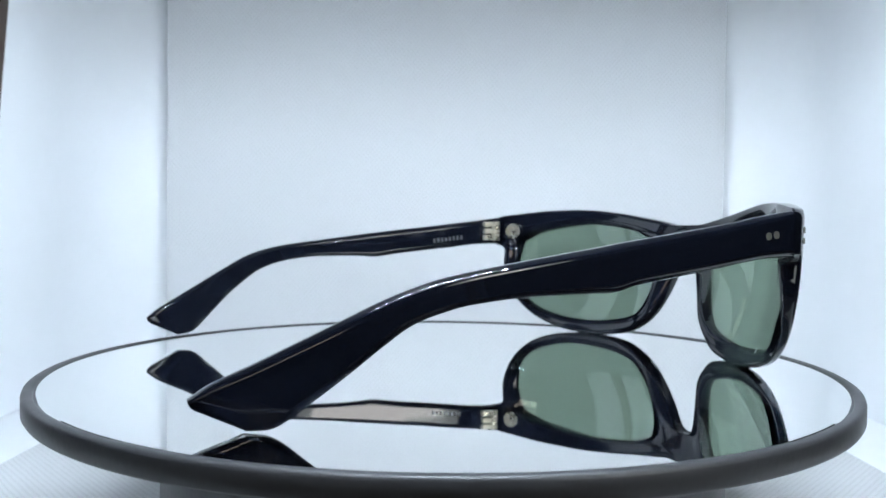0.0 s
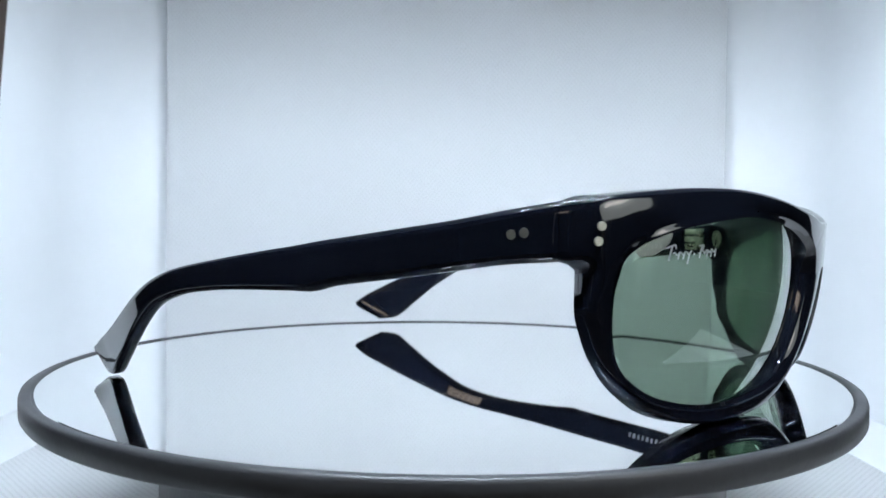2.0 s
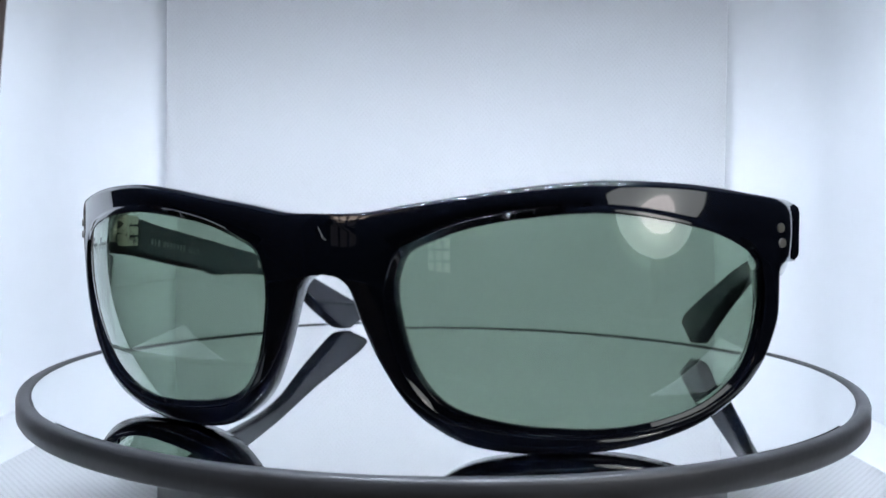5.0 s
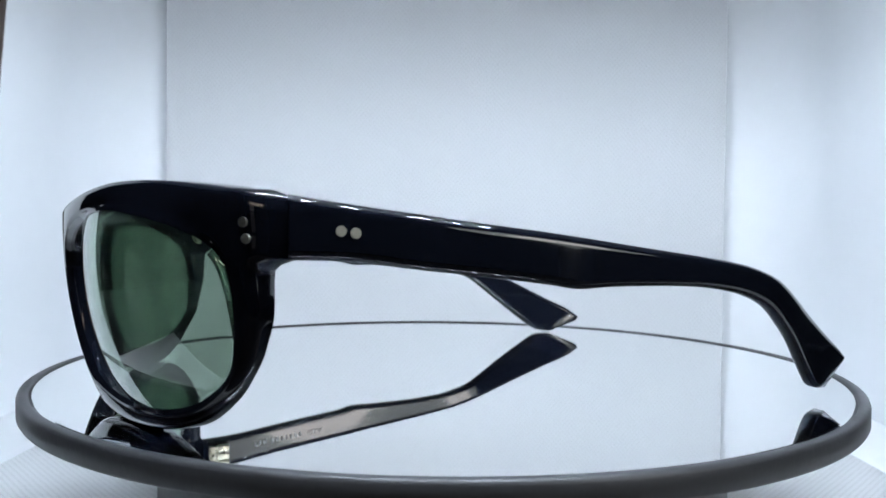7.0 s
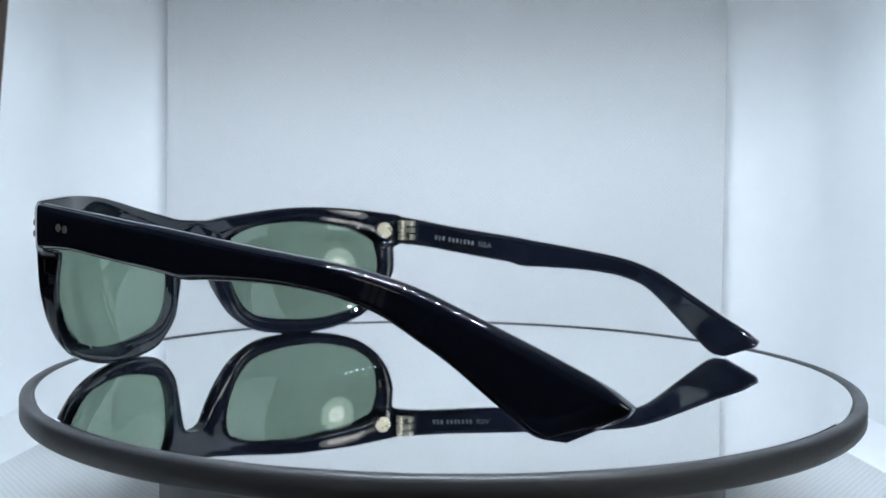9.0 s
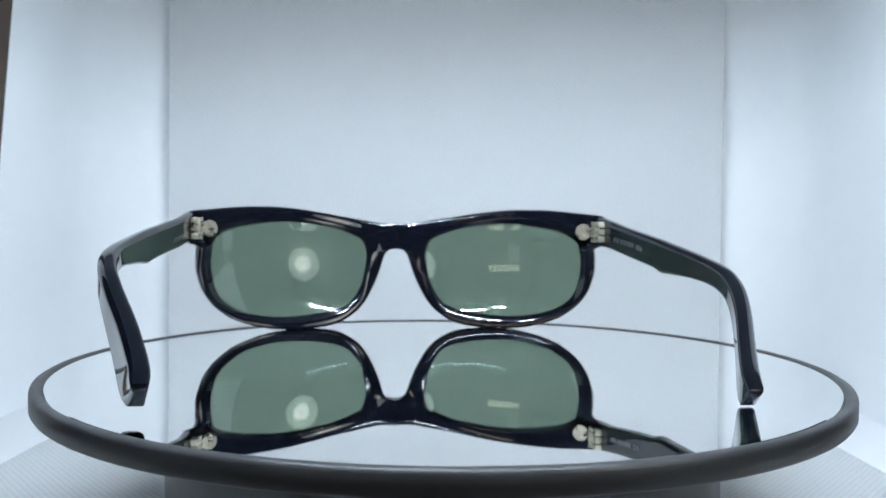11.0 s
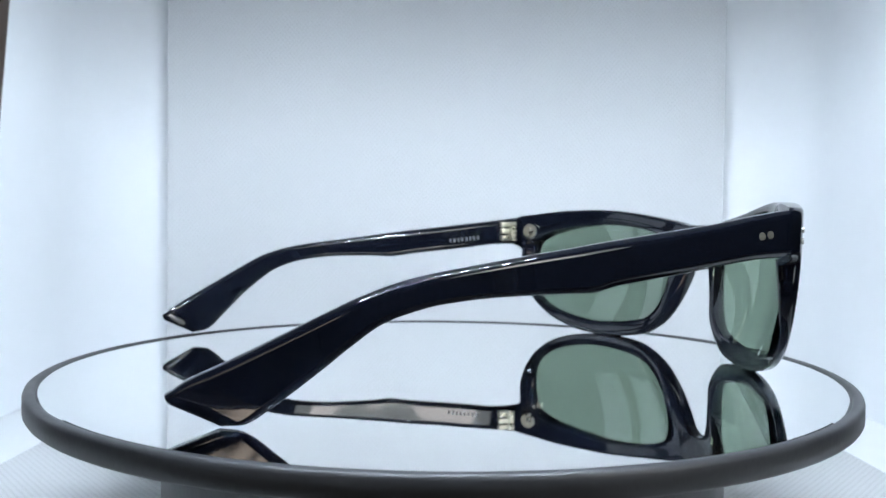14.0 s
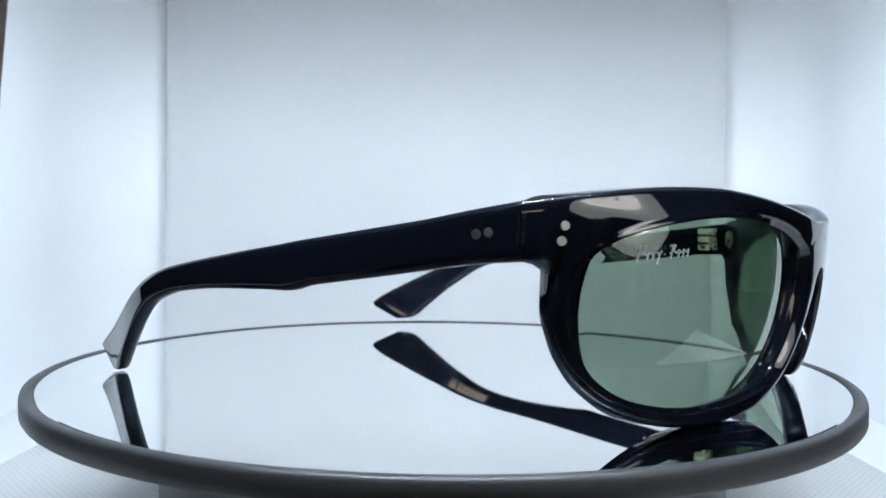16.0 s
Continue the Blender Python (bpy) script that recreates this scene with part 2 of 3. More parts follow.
def round_lamp():
    ob = tagged(new("round_lamp"), "round pale lamp with a bright glowing core", "lamp")
    ob.matrix_basis = look(LAMP, (0, 0.05, 0.03))
    part("shade", lathe([(0, 0.004), (0.045, 0.006), (0.068, 0.010), (0.071, 0.015), (0.068, 0.022), (0.0, 0.03)], 48), M_SHADE, ob)
    part("core", lathe([(0, -0.010), (0.028, -0.008), (0.033, -0.003), (0.033, 0.0035), (0, 0.0038)], 48), M_BULB, ob)
    for x in (-0.009, 0.005):
        part("slot", box(bmesh.new(), x, x + 0.003, -0.007, 0.007, -0.0114, -0.0095), M_BOARD, ob)
    part("bracket", box(bmesh.new(), -0.008, 0.008, -0.008, 0.008, 0.031, 0.060, 0.001), M_FRAME_DARK, ob)
    bm = lathe([(0, -0.1677), (0.06, -0.1677), (0.06, -0.158), (0.012, -0.153), (0.010, -0.148), (0.010, 0.02), (0, 0.02)], 24)
    tilt = ob.matrix_basis.to_3x3().inverted().to_4x4() @ pose(0, 0, 0)
    bmesh.ops.transform(bm, matrix=Matrix.Translation((0, 0, 0.052)) @ tilt, verts=bm.verts[:])
    part("stand", bm, M_FRAME_DARK, ob)


round_lamp()


def blind_window():
    ob = tagged(new("window_1"), "window with slatted blind in warm daylight", "window", kind="structure")
    ob.matrix_basis = pose(-0.74, RY0 + 0.002, 0.30)
    part("window_frame", box(bmesh.new(), -0.42, 0.42, 0, 0.03, -0.52, 0.26, 0.004), M_FRAME_DARK, ob)
    for i in range(9):
        x = -0.355 + i * 0.080
        part("slat", box(bmesh.new(), x, x + 0.054, 0.031, 0.036, 0.055 - 0.004 * i, 0.185 - 0.004 * i, 0.001), M_PANE, ob)
    for i in range(3):
        x = -0.345 + i * 0.105
        for k in range(4):
            z = -0.45 + k * 0.12
            part("pane", box(bmesh.new(), x, x + 0.08, 0.031, 0.034, z, z + 0.095, 0.001), M_BLIND, ob)


blind_window()


# ---- the turntable ----
def turntable():
    ob = tagged(new("turntable"), "round mirrored display turntable with charcoal rim on the white cloth", "turntable")
    ob.location = (0, 0, 0)
    part("base", lathe([(0, LOW + 0.0006), (0.068, LOW + 0.0006), (0.0695, LOW + 0.002), (0.0695, -0.0046), (0, -0.0046)], 128), M_BASE, ob)
    rim = [(0.0, -0.0044), (0.0966, -0.0044), (0.0972, -0.0042), (0.0975, -0.0037), (0.0975, -0.0005), (0.0973, 0.0001), (0.0968, 0.0004),
           (0.0957, 0.0004), (0.0953, 0.0002), (0.0951, -0.0002), (0.0951, -0.0020), (0.0, -0.0020)]
    platter = part("platter", lathe(rim, 220), M_RIM, ob)
    part("mirror", lathe([(0, -0.0019), (0.0949, -0.0019), (0.0950, -0.0004), (0.0946, 0.0), (0, 0.0)], 220), M_MIRROR, platter, "clear round mirror", crease=15)
    return platter


PLATTER = turntable()

# ---- the sunglasses (millimetres in their own space; x across, y towards the ear ends, z up) ----
MM = 0.001


def wrap(x):
    """The front bends further back towards the hinge ends."""
    return 0.0040 * max(0.0, abs(x) - 45) ** 2


def face_y(x, z):
    g = max(0.0, z - 34.0)
    return 0.0059 * x * x - 2.7 + 0.0045 * (37 - z) ** 2 + wrap(x) - 0.0208 * g * g + 0.00315 * g ** 3


OUTER = [(0, 36.7), (6.2, 36.9), (13, 38.1), (21.6, 39.5), (31.0, 41.0), (41.1, 42.0), (52.5, 41.8), (61.2, 40.6), (66.2, 39.2),
         (67.0, 34.8), (66.8, 28.6), (66.8, 22.0), (66.1, 18.2), (64.5, 13.5), (61.1, 8.6), (54.9, 4.0), (46.7, 1.1), (38, -0.1), (30, -0.1), (21.2, 1.3),
         (15.2, 4.7), (11.4, 8.7), (8.1, 14.6), (6.0, 19.8), (4.4, 24.8), (3.5, 26.3), (2.3, 27.2), (1.1, 27.55), (0, 27.6)]
INNER = [(9.8, 27.0), (9.9, 22.9), (11.3, 15.8), (13.6, 10.6), (17.2, 6.8), (23.5, 4.7), (32.4, 3.5), (41.5, 3.3), (49.6, 4.7),
         (55.4, 7.4), (60.0, 12.4), (61.9, 20.2), (62.1, 26.6), (60.7, 31.6), (55.9, 35.0), (48.0, 37.0), (40.0, 37.8), (31.2, 37.2), (21.9, 35.6),
         (14.8, 33.1), (11.3, 31.0), (9.8, 27.0)]
OUTER = [(x * 0.993 * (1 + wrap(x) / 125), z + (z - 34.5) * wrap(x) / 175) for x, z in OUTER]
INNER = [(x * 0.993 * (1 + wrap(x) / 175), z + (z - 34.5) * wrap(x) / 175) for x, z in INNER]
CENTRE = (37.0, 20.0)
# the glass shows inside a sloping lip a little narrower than the opening
INNER = [(61.5 + (x - 61.5) * 0.978 + 0.10 * max(0, x - 50), CENTRE[1] + (z - CENTRE[1]) * 0.955) for x, z in INNER]
TURNS = 200


def polar(points, closed_spline):
    """Radius from the lens centre for TURNS even directions."""
    line = spline(points, 700) if closed_spline else np.array(points)
    d = line - np.array(CENTRE)
    a, r = np.arctan2(d[:, 1], d[:, 0]), np.hypot(d[:, 0], d[:, 1])
    order = np.argsort(a)
    a, r = a[order], r[order]
    a = np.concatenate([a - 2 * math.pi, a, a + 2 * math.pi])
    return lambda q: np.interp(q, a, np.tile(r, 3))


def outline():
    """Pairs of points on the lens opening and on the outer edge, and whether the outer one lies on the middle line."""
    line = spline(OUTER, 1200)
    run = np.concatenate([[0], np.cumsum(np.hypot(*np.diff(line, axis=0).T))])
    at = np.linspace(0, run[-1], TURNS)
    outer = np.column_stack([np.interp(at, run, line[:, 0]), np.interp(at, run, line[:, 1])])
    middle = np.column_stack([np.zeros(7), np.linspace(outer[-1, 1], outer[0, 1], 9)[1:-1]])
    outer = np.vstack([outer, middle])
    on_mid = np.array([True] + [False] * (TURNS - 2) + [True] * 8)
    d = outer - np.array(CENTRE)
    a = np.unwrap(np.arctan2(d[:, 1], d[:, 0]))
    a = np.minimum.accumulate(a - 1e-4 * np.arange(len(a)))
    r = polar(INNER, True)(np.mod(a + math.pi, 2 * math.pi) - math.pi)
    inner = np.array(CENTRE) + np.column_stack([r * np.cos(a), r * np.sin(a)])
    return inner, outer, on_mid


def shoulder(z):
    """0 on the rim below the hinge block, 1 on the block."""
    t = min(1, max(0, (z - 28.4) / 1.6))
    return t * t * (3 - 2 * t)


def depth_at(x, z):
    """How thick the front is: deeper at the hinge ends."""
    t = min(1, max(0, (x - 40) / 24))
    t = t * t * (3 - 2 * t)
    low = min(4.8, max(2.2, 1.9 + 0.15 * (z - 10)))
    side = low + (6.8 - low) * shoulder(z)
    pad = max(0.0, 1 - abs(x - 12) / 7) * max(0.0, 1 - abs(z - 19) / 14)
    return 4.7 + t * (side - 4.7) + 1.4 * pad + 0.14 * (z - 32) * max(0.0, 1 - x / 11)


BALL, BALL_R, GLASS = (17.6, 60.57, 28.52), 56.7, 2.0


def lens_y(x, z, depth=0.0):
    """The glass is a shell of one ball, whose middle lies behind it towards the nose."""
    r, front = BALL_R + GLASS - depth, 1 - depth / GLASS
    return BALL[1] - 0.2 * front - math.sqrt(r * r - (x - BALL[0]) ** 2 - (z - BALL[2] - 1.4 * front) ** 2)


# how far behind (+) or before (-) the glass the four innermost lines of the rim run
LIP = (0.5, -0.15, -0.3, -0.1)


def front_frame(parent):
    bm = bmesh.new()
    for side in (-1, 1):
        rings = []
        for inner, outer, m in zip(*outline()):
            w = float(np.hypot(*(outer - inner)))
            ux, uz = (outer - inner) / w
            r0, r1 = 0.0, w
            k = min(1.0, w / 3.2)
            f = min(1.0, 0.06 + float(outer[0]) / 7.0)
            e = [(r0, 2.0), (r0 + 0.2 * k, 1.2), (r0 + 0.95 * k, 0.75), (r0 + 1.2 * k, 0.15), (r0 + 1.2 * k + 0.1 * (w - 1.2 * k), 0.0)]
            if m:
                e += [(r0 + 0.7 * w, 0.0), (r1 - 0.6, 0.0), (r1 - 0.4, 0.0), (r1 - 0.2, 0.0), (r1, 0.0)]
                back = [(r1, 1.0), (r1 - 0.6, 1.0), (r0 + 0.6 * w, 1.0)]
            else:
                e += [(r1 - 1.2 * k * f, 0.0), (r1 - 0.74 * k * f, 0.08 * f), (r1 - 0.35 * k * f, 0.34 * f), (r1 - 0.09 * k * f, 0.74 * f), (r1, 1.2 * f)]
                back = [(r1, 1 - 0.16 * f), (r1 - 0.35 * k * f, 1 - 0.05 * f), (r1 - 1.1 * k * f, 1.0)]
            back += [(r0 + 0.45 * w, 1.0), (r0 + 0.9 * k, 0.97), (r0 + 0.25 * k, 0.90), (r0, 0.75)]
            ring = []
            for i, (r, d) in enumerate(e + back):
                x, z = inner[0] + r * ux, inner[1] + r * uz
                if m and i in (9, 10):
                    x = 0.0
                t = depth_at(x, z)
                y = face_y(x, z) + (d if i < len(e) else d * t)
                if i < 4:
                    y = min(y, lens_y(x, z) + LIP[i])
                flare = 0.0
                if x > 56:
                    lean = -0.55 + 0.97 * shoulder(z)
                    flare = lean * max(0, y - face_y(x, z)) * min(1, (x - 56) / 9)
                ring.append(bm.verts.new((side * (x + flare) * MM, y * MM, z * MM)))
            rings.append((ring, m))
        n = len(rings[0][0])
        for (a, ma), (b, mb) in zip(rings, rings[1:] + rings[:1]):
            for i in range(n):
                j = (i + 1) % n
                if i == 9 and ma and mb:
                    continue
                bm.faces.new((a[i], a[j], b[j], b[i]))
    bmesh.ops.remove_doubles(bm, verts=bm.verts[:], dist=2e-6)
    return part("front_frame", bm, M_ACETATE, parent)


def lens(parent, side):
    dirs = np.linspace(-math.pi, math.pi, TURNS, endpoint=False)
    ri = polar(INNER, True)(dirs)
    bm = bmesh.new()
    layers = []
    for depth in (0.0, GLASS):
        grid = []
        for f in (0.08, 0.16, 0.24, 0.32, 0.4, 0.48, 0.56, 0.64, 0.72, 0.8, 0.88, 0.95, 1.0):
            row = []
            for a, r in zip(dirs, ri + 0.35):
                x, z = CENTRE[0] + f * r * math.cos(a), CENTRE[1] + f * r * math.sin(a)
                row.append(bm.verts.new((side * x * MM, lens_y(x, z, depth) * MM, z * MM)))
            grid.append(row)
        x, z = CENTRE
        mid_v = bm.verts.new((side * x * MM, lens_y(x, z, depth) * MM, z * MM))
        n = len(dirs)
        for i in range(n):
            bm.faces.new((mid_v, grid[0][i], grid[0][(i + 1) % n]))
        for a, b in zip(grid, grid[1:]):
            for i in range(n):
                bm.faces.new((a[i], a[(i + 1) % n], b[(i + 1) % n], b[i]))
        layers.append(grid[-1])
    for i in range(len(dirs)):
        j = (i + 1) % len(dirs)
        bm.faces.new((layers[0][i], layers[0][j], layers[1][j], layers[1][i]))
    ob = part("lens", bm, M_LENS, parent, "green tinted glass lens")
    ob.visible_shadow = False
    return ob


# upper and lower edge of each side arm: (y, z) pairs from hinge to tip, and the bow of its outer face: (y, x) pairs
ARM_TOP = {-1: [(31.4, 39.3), (41, 37.8), (50, 36.2), (61, 34.6), (70, 33.3), (77, 32.3), (83, 31.3), (91, 30.1), (104, 28.0), (112, 26.5), (117.5, 25.0),
                (123.8, 22.5), (129.2, 19.7), (135, 16.5), (144, 11.6), (151.8, 7.5), (155.3, 4.3)],
           1: [(31.4, 39.4), (41, 38.1), (50, 37.0), (61, 35.6), (70, 34.6), (77, 33.7), (83, 32.9), (91, 31.8), (104, 30.1), (112, 28.9), (118, 27.5),
               (124, 25.5), (130.5, 22.2), (136, 19.2), (144, 14.8), (152.0, 10.2), (155.4, 7.0)]}
ARM_LOW = {-1: [(31.4, 29.5), (41, 28.8), (50, 27.5), (60, 26.0), (68, 24.9), (74, 24.0), (78.5, 22.9), (85, 22.8), (98, 22.4), (106, 21.7), (112, 20.7),
                (119, 18.3), (124.2, 14.6), (129.4, 10.1), (135.8, 4.7), (141, 0.8), (145.5, 0.2)],
           1: [(31.4, 29.8), (41, 29.5), (50, 28.4), (60, 27.3), (68, 26.4), (74, 25.6), (78.5, 25.0), (85, 25.3), (98, 25.2), (106, 24.5), (113, 23.2),
               (119.5, 20.8), (125, 17.1), (130, 13.2), (136, 7.5), (141, 3.1), (145.8, 2.2)]}
ARM_BOW = {-1: [(20, 69.6), (32, 69.8), (48, 70.8), (60, 71.6), (72, 72.2), (84, 72.6), (96, 72.9), (104, 72.9), (111, 72.8), (117, 72.4), (122, 71.5),
                (127, 70.1), (134, 67.2), (143, 63.0), (154, 58.3)],
           1: [(20, 70.0), (32, 70.2), (47, 70.6), (60, 72.0), (80, 73.5), (99, 74.0), (108, 73.4), (118, 71.6), (126, 68.7), (134, 64.5), (141, 61.0), (154, 55.6)]}


def arm_x(y, side):
    bow = np.array(ARM_BOW[side])
    fine = np.linspace(y - 5, y + 5, 5)
    return float(np.mean(np.interp(fine, bow[:, 0], bow[:, 1])))


def section(thick, lo, hi, c):
    """Outline of an arm cut across: flat faces and rounded edges of radius c, from (outward, upward) nought at the outer foot."""
    f = c + 0.25
    p, q = 0.5 * c, 0.134 * c
    return ((0, lo + c), (0, lo + f), (0, hi - f), (0, hi - c), (-q, hi - p), (-p, hi - q), (-c, hi), (-thick + c, hi), (-thick + p, hi - q),
            (-thick + q, hi - p), (-thick, hi - c), (-thick, hi - f), (-thick, lo + f), (-thick, lo + c), (-thick + q, lo + p), (-thick + p, lo + q),
            (-thick + c, lo), (-c, lo), (-p, lo + q), (-q, lo + p))


def temple(parent, side):
    top, low = spline(ARM_TOP[side], 96), spline(ARM_LOW[side], 96)
    bm = bmesh.new()
    rings = []
    for i, ((y1, z1), (y0, z0)) in enumerate(zip(top[:-4], low[:-4])):
        end = min(1.0, (len(top) - 1 - i) / 9)
        thick = 4.0 * (0.72 + 0.28 * math.sqrt(end))
        length = math.hypot(y1 - y0, z1 - z0)
        uy, uz = (y1 - y0) / length, (z1 - z0) / length
        ring = []
        for px, pz in section(thick, 0.0, length, 1.5 * (0.4 + 0.6 * end)):
            y, z = y0 + uy * pz, z0 + uz * pz
            shift = -(4.0 - thick) / 2
            ring.append(bm.verts.new((side * (arm_x(y, side) + px + shift) * MM, y * MM, z * MM)))
        rings.append(ring)
    # the end is rounded over
    (y1, z1), (y0, z0) = top[-1], low[-1]
    length = math.hypot(y1 - y0, z1 - z0)
    uy, uz = (y1 - y0) / length, (z1 - z0) / length
    ay, az = uz, -uy
    for k in range(1, 6):
        q = k / 5 * math.pi / 2
        inset, on = 1.9 * (1 - math.cos(q)), 1.7 * math.sin(q)
        thick = 4.0 * 0.80 - 1.5 * (1 - math.cos(q))
        lo, hi = 0.35 * inset, length - inset
        ring = []
        for px, pz in section(thick, lo, hi, 0.55):
            back = (on - 1.7) * min(1.0, max(0.0, (pz - lo) / (hi - lo)))
            y, z = y0 + uy * pz + ay * back, z0 + uz * pz + az * back
            ring.append(bm.verts.new((side * (arm_x(y, side) + px - (4.0 - thick) / 2) * MM, y * MM, z * MM)))
        rings.append(ring)
    n = len(rings[0])
    for a, b in zip(rings, rings[1:]):
        for i in range(n):
            bm.faces.new((a[i], a[(i + 1) % n], b[(i + 1) % n], b[i]))
    bm.faces.new(rings[0])
    bm.faces.new(rings[-1])
    ob = part("temple", bm, M_ACETATE, parent)
    for y, z in ((37.1, 34.1), (39.3, 33.8)) if side < 0 else ((39.0, 34.1), (41.2, 33.8)):
        bm = bmesh.new()
        bmesh.ops.create_cone(bm, cap_ends=True, segments=16, radius1=0.00086, radius2=0.00080, depth=0.00024,
                              matrix=pose(side * arm_x(y, side) * MM, y * MM, z * MM, 0, 90 * side, 0))
        part("rivet", bm, M_RIVET, ob, "small round silver rivet")
    # engraved line of marks on the inner face, with the country's letters after it on one arm
    y = 47.0
    for w in (1.1, 1.0, 1.2, 0, 1.2, 1.0, 1.1, 0.7, 1.1, 1.0, 1.2) if side < 0 else (1.2, 1.1, 1.0, 1.2, 1.1, 1.1, 1.4, 1.1):
        if w:
            bm = box(bmesh.new(), -0.00008, 0.00008, -w * 0.3 * MM, w * 0.3 * MM, -0.0007, 0.0007)
            bmesh.ops.transform(bm, matrix=engraved_at(y, side), verts=bm.verts[:])
            part("mark", bm, M_ENGRAVE, ob, smooth=False)
        y += 1.45 if w else 0.9
    if side < 0:
        curve = bpy.data.curves.new("letters", "FONT")
        curve.body, curve.size, curve.extrude = "U.S.A.", 0.0021, 0.00006
        helper = bpy.data.objects.new("letters", curve)
        me = bpy.data.meshes.new_from_object(helper)
        me.transform(engraved_at(y + 0.8, side) @ Matrix(((0, 0, 1, 0), (1, 0, 0, 0), (0, 1, 0, -0.0007), (0, 0, 0, 1))))
        bpy.data.objects.remove(helper)
        me.materials.clear()
        me.materials.append(M_ENGRAVE)
        tagged(new("letters", me), "pale engraved letters U.S.A.").parent = ob
    return ob


def engraved_at(y, side):
    """The pose of a mark on an arm's inner face, level with the arm's slope."""
    z = 36.8 - (y - 41) * 0.12 - 4.1
    return pose(side * (arm_x(y, side) - 4.0) * MM, y * MM, z * MM, -7, 0, 0)


def front_rivets(frame_ob, side):
    for x, z in ((66.7, 35.3), (67.0, 32.9)):
        y = face_y(x, z)
        slope = math.degrees(math.atan(0.0118 * x + 0.008 * (x - 45)))
        bm = bmesh.new()
        bmesh.ops.create_cone(bm, cap_ends=True, segments=16, radius1=0.00078, radius2=0.00072, depth=0.0004,
                              matrix=pose(side * x * MM, (y - 0.05) * MM, z * MM) @ pose(0, 0, 0, 90, 0, 0) @ pose(0, 0, 0, 0, side * slope, 0))
        part("rivet", bm, M_RIVET, frame_ob, "small round silver rivet")


def hinge(parent, side):
    """Barrel of interlocking knuckles, with a round plate on the front and a square plate on the arm."""
    x0, y0, z0 = 64.6, 34.2, 34.4
    bm = bmesh.new()
    for k in range(5):
        bmesh.ops.create_cone(bm, cap_ends=True, segments=16, radius1=0.0014, radius2=0.0014, depth=0.00115,
                              matrix=pose(side * x0 * MM, y0 * MM, (z0 - 2.8 + k * 1.4) * MM))
    barrel = part("hinge", bm, M_SILVER, parent, "small aged silver barrel hinge")
    bm = bmesh.new()
    a, b = sorted((side * (x0 + 1.7), side * (x0 - 0.6)))
    for k in (-1, 0, 1):
        box(bm, a * MM, b * MM, (y0 + 0.2) * MM, (y0 + 4.6) * MM, (z0 + 2.4 * k - 0.95) * MM, (z0 + 2.4 * k + 0.95) * MM, 0.0003)
    part("arm_plate", bm, M_SILVER, barrel)
    bm = bmesh.new()
    px = 62.3
    m = pose(side * px * MM, (face_y(px, z0) + depth_at(px, z0) + 0.1) * MM, z0 * MM) @ pose(0, 0, 0, 0, 0, side * 34) @ pose(0, 0, 0, 90, 0, 0)
    bmesh.ops.create_cone(bm, cap_ends=True, segments=28, radius1=0.0027, radius2=0.0026, depth=0.0008, matrix=m)
    part("front_plate", bm, M_SILVER, barrel)
    for dz in (-1.2, 1.2):
        bm = bmesh.new()
        bmesh.ops.create_uvsphere(bm, u_segments=10, v_segments=6, radius=0.0006, matrix=m @ pose(0, dz * MM, -0.0003))
        bmesh.ops.create_uvsphere(bm, u_segments=10, v_segments=6, radius=0.0006, matrix=m @ pose(0, dz * MM, 0.0003))
        part("pin", bm, M_SILVER, barrel)


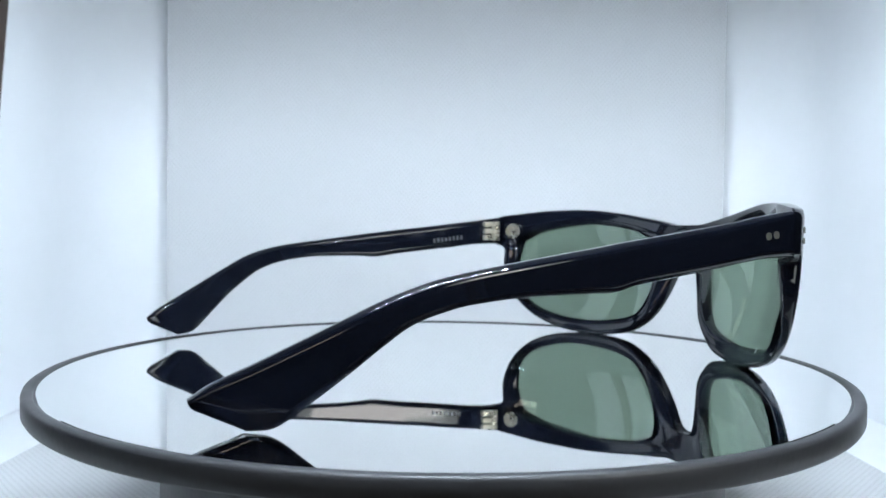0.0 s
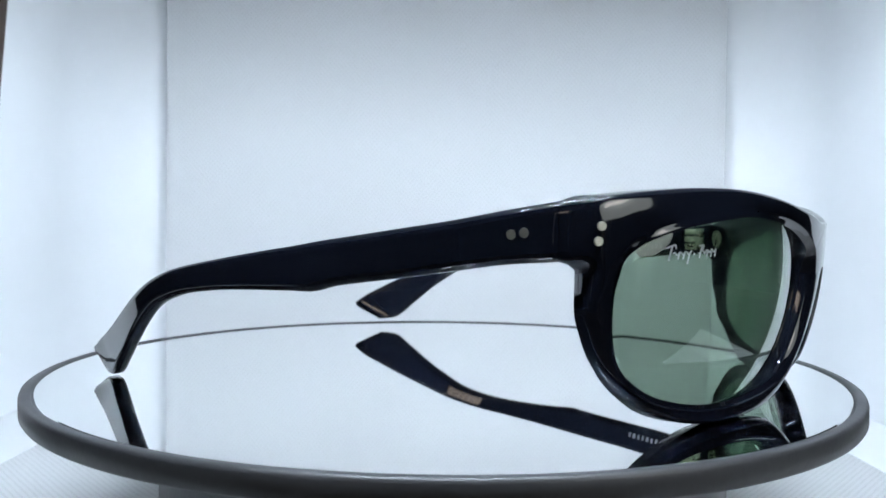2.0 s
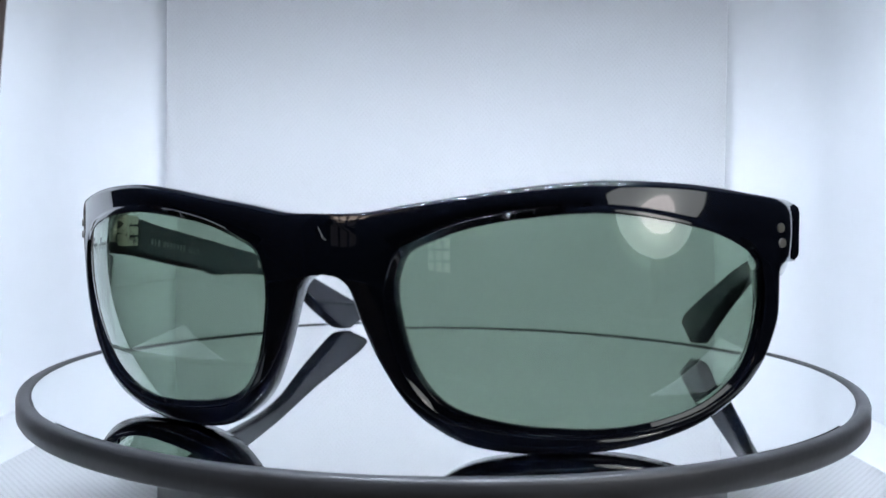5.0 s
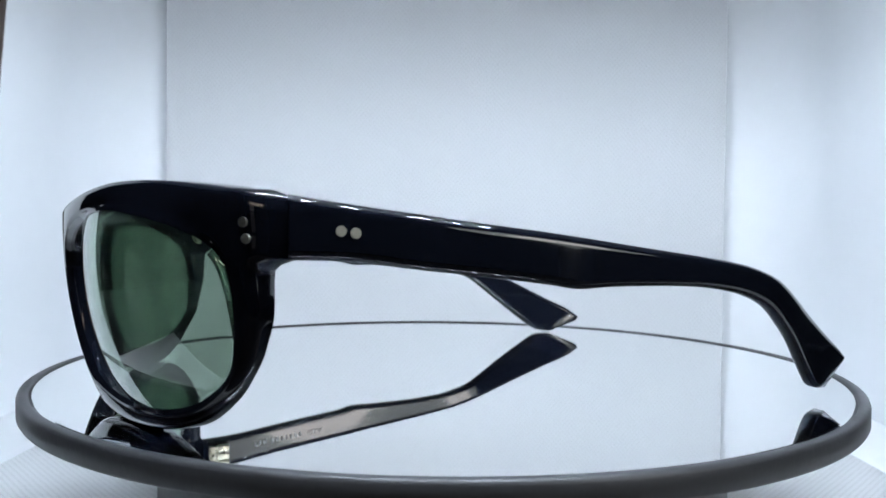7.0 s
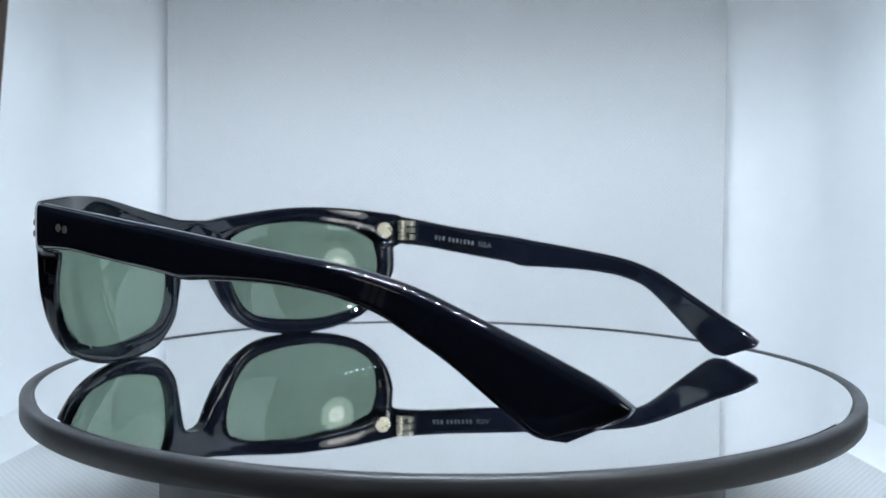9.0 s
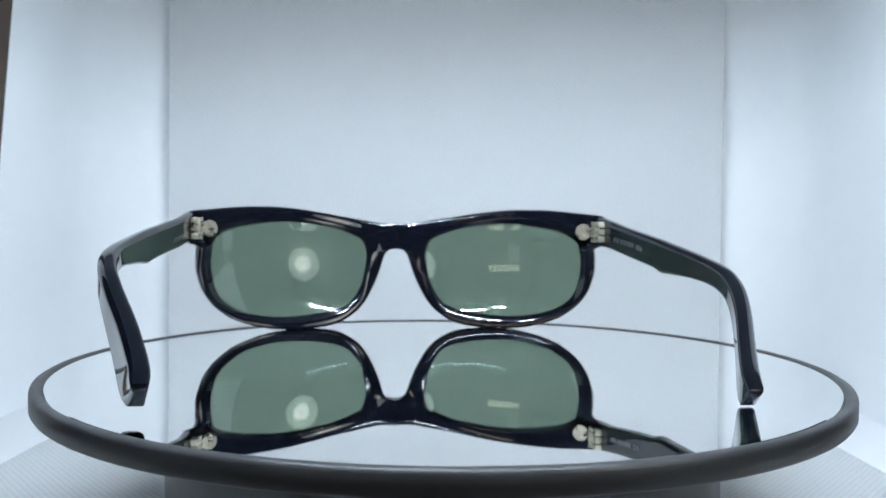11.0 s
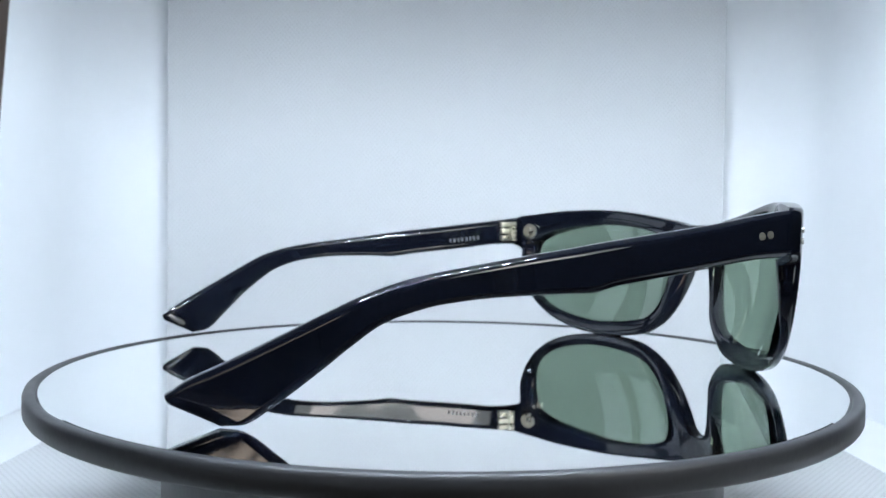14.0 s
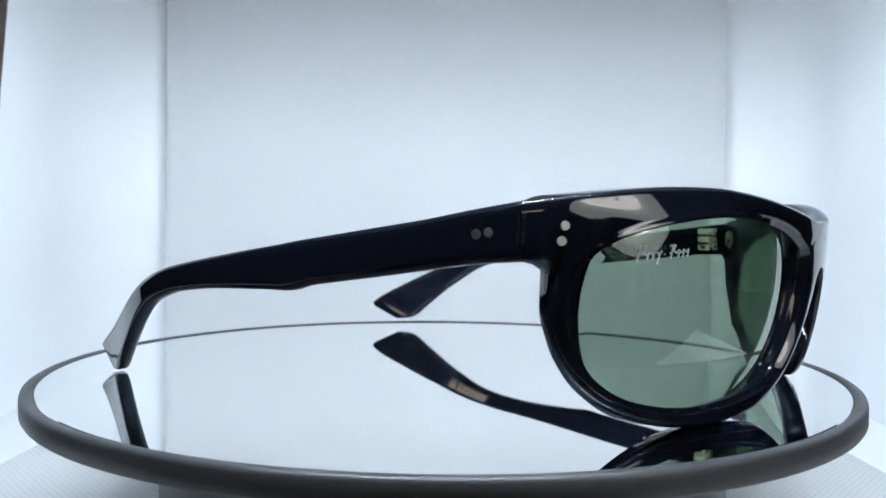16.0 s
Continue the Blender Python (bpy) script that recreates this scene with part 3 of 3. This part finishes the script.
def lens_mark(lens_ob, side):
    """A small pale script-like mark, drawn as plain slanted strokes."""
    bars = [(0.0, 3.4, 0.3), (1.5, 1.3, -0.4), (2.5, 1.3, -0.4), (3.5, 2.3, -0.9), (4.7, 0.35, 0.1), (6.2, 2.8, 0.6), (7.6, 1.2, 0.0), (8.6, 1.2, 0.1), (9.6, 1.2, 0.2)]
    strokes = [((x + h * 0.12, up + h / 2), (x - h * 0.12, up - h / 2)) for x, h, up in bars]
    wave = [(0.4 + 0.35 * k, 0.1 + 0.45 * math.sin(k * 1.9) + 0.03 * k) for k in range(28)]
    strokes += [(a, b) for a, b in zip(wave, wave[1:]) if not 4.2 < a[0] < 5.6]
    strokes += [((-0.9, 1.3), (0.9, 2.1)), ((0.9, 2.1), (1.1, 1.2)), ((5.9, 1.9), (7.0, 2.1)), ((7.0, 2.1), (6.6, 1.0))]
    for (ax, az), (bx, bz) in strokes:
        length = math.hypot(bx - ax, bz - az)
        wx, wz = -(bz - az) / length * 0.17, (bx - ax) / length * 0.17
        bm = bmesh.new()
        for ox, oz in ((ax + wx, az + wz), (bx + wx, bz + wz), (bx - wx, bz - wz), (ax - wx, az - wz)):
            px, pz = 57.0 - ox * 0.76, 30.8 + oz * 0.76
            bm.verts.new((side * px * MM, (lens_y(px, pz) - 0.04) * MM, pz * MM))
        bm.faces.new(bm.verts[:])
        bmesh.ops.solidify(bm, geom=bm.faces[:], thickness=0.00003)
        part("mark", bm, M_LOGO, lens_ob, smooth=False)


def scratch(frame_ob):
    """A fine nick on the bridge."""
    bm = bmesh.new()
    for x, z, tilt, length in ((-0.1, 34.0, 28, 1.5), (0.45, 33.0, 62, 0.9)):
        nick = box(bmesh.new(), -0.00004, 0.00004, -0.00003, 0.00003, -length / 2 * MM, length / 2 * MM)
        nick.transform(pose(x * MM, (face_y(x, z) - 0.01) * MM, z * MM, 0, -tilt, 0))
        me = bpy.data.meshes.new("nick")
        nick.to_mesh(me)
        nick.free()
        bm.from_mesh(me)
        bpy.data.meshes.remove(me)
    part("scratch", bm, M_LOGO, frame_ob, "fine pale scratch", smooth=False)


def sunglasses():
    ob = tagged(new("sunglasses"), "black acetate wraparound sunglasses with green lenses on a mirror", "sunglasses")
    frame_ob = front_frame(ob)
    scratch(frame_ob)
    for side in (-1, 1):
        glass = lens(ob, side)
        if side < 0:
            lens_mark(glass, side)
        front_rivets(frame_ob, side)
        temple(ob, side)
        hinge(ob, side)
    return ob


GLASSES = sunglasses()
# how they lie on the platter: moved off the middle, turned, and rocked a little to one side
LIE = pose(0.0017, -0.0860, 0.0002, 0, 0, -3.4)


def motions():
    spin = []
    turn = []
    for i in range(33):
        t = i * 0.5
        a = pose(0, 0, 0, 0, 0, -26.0105 * (t - 4.4) + 2.563)
        spin.append((t, a @ LIE))
        turn.append((t, a))
    walk(GLASSES, spin)
    walk(PLATTER, turn)


motions()
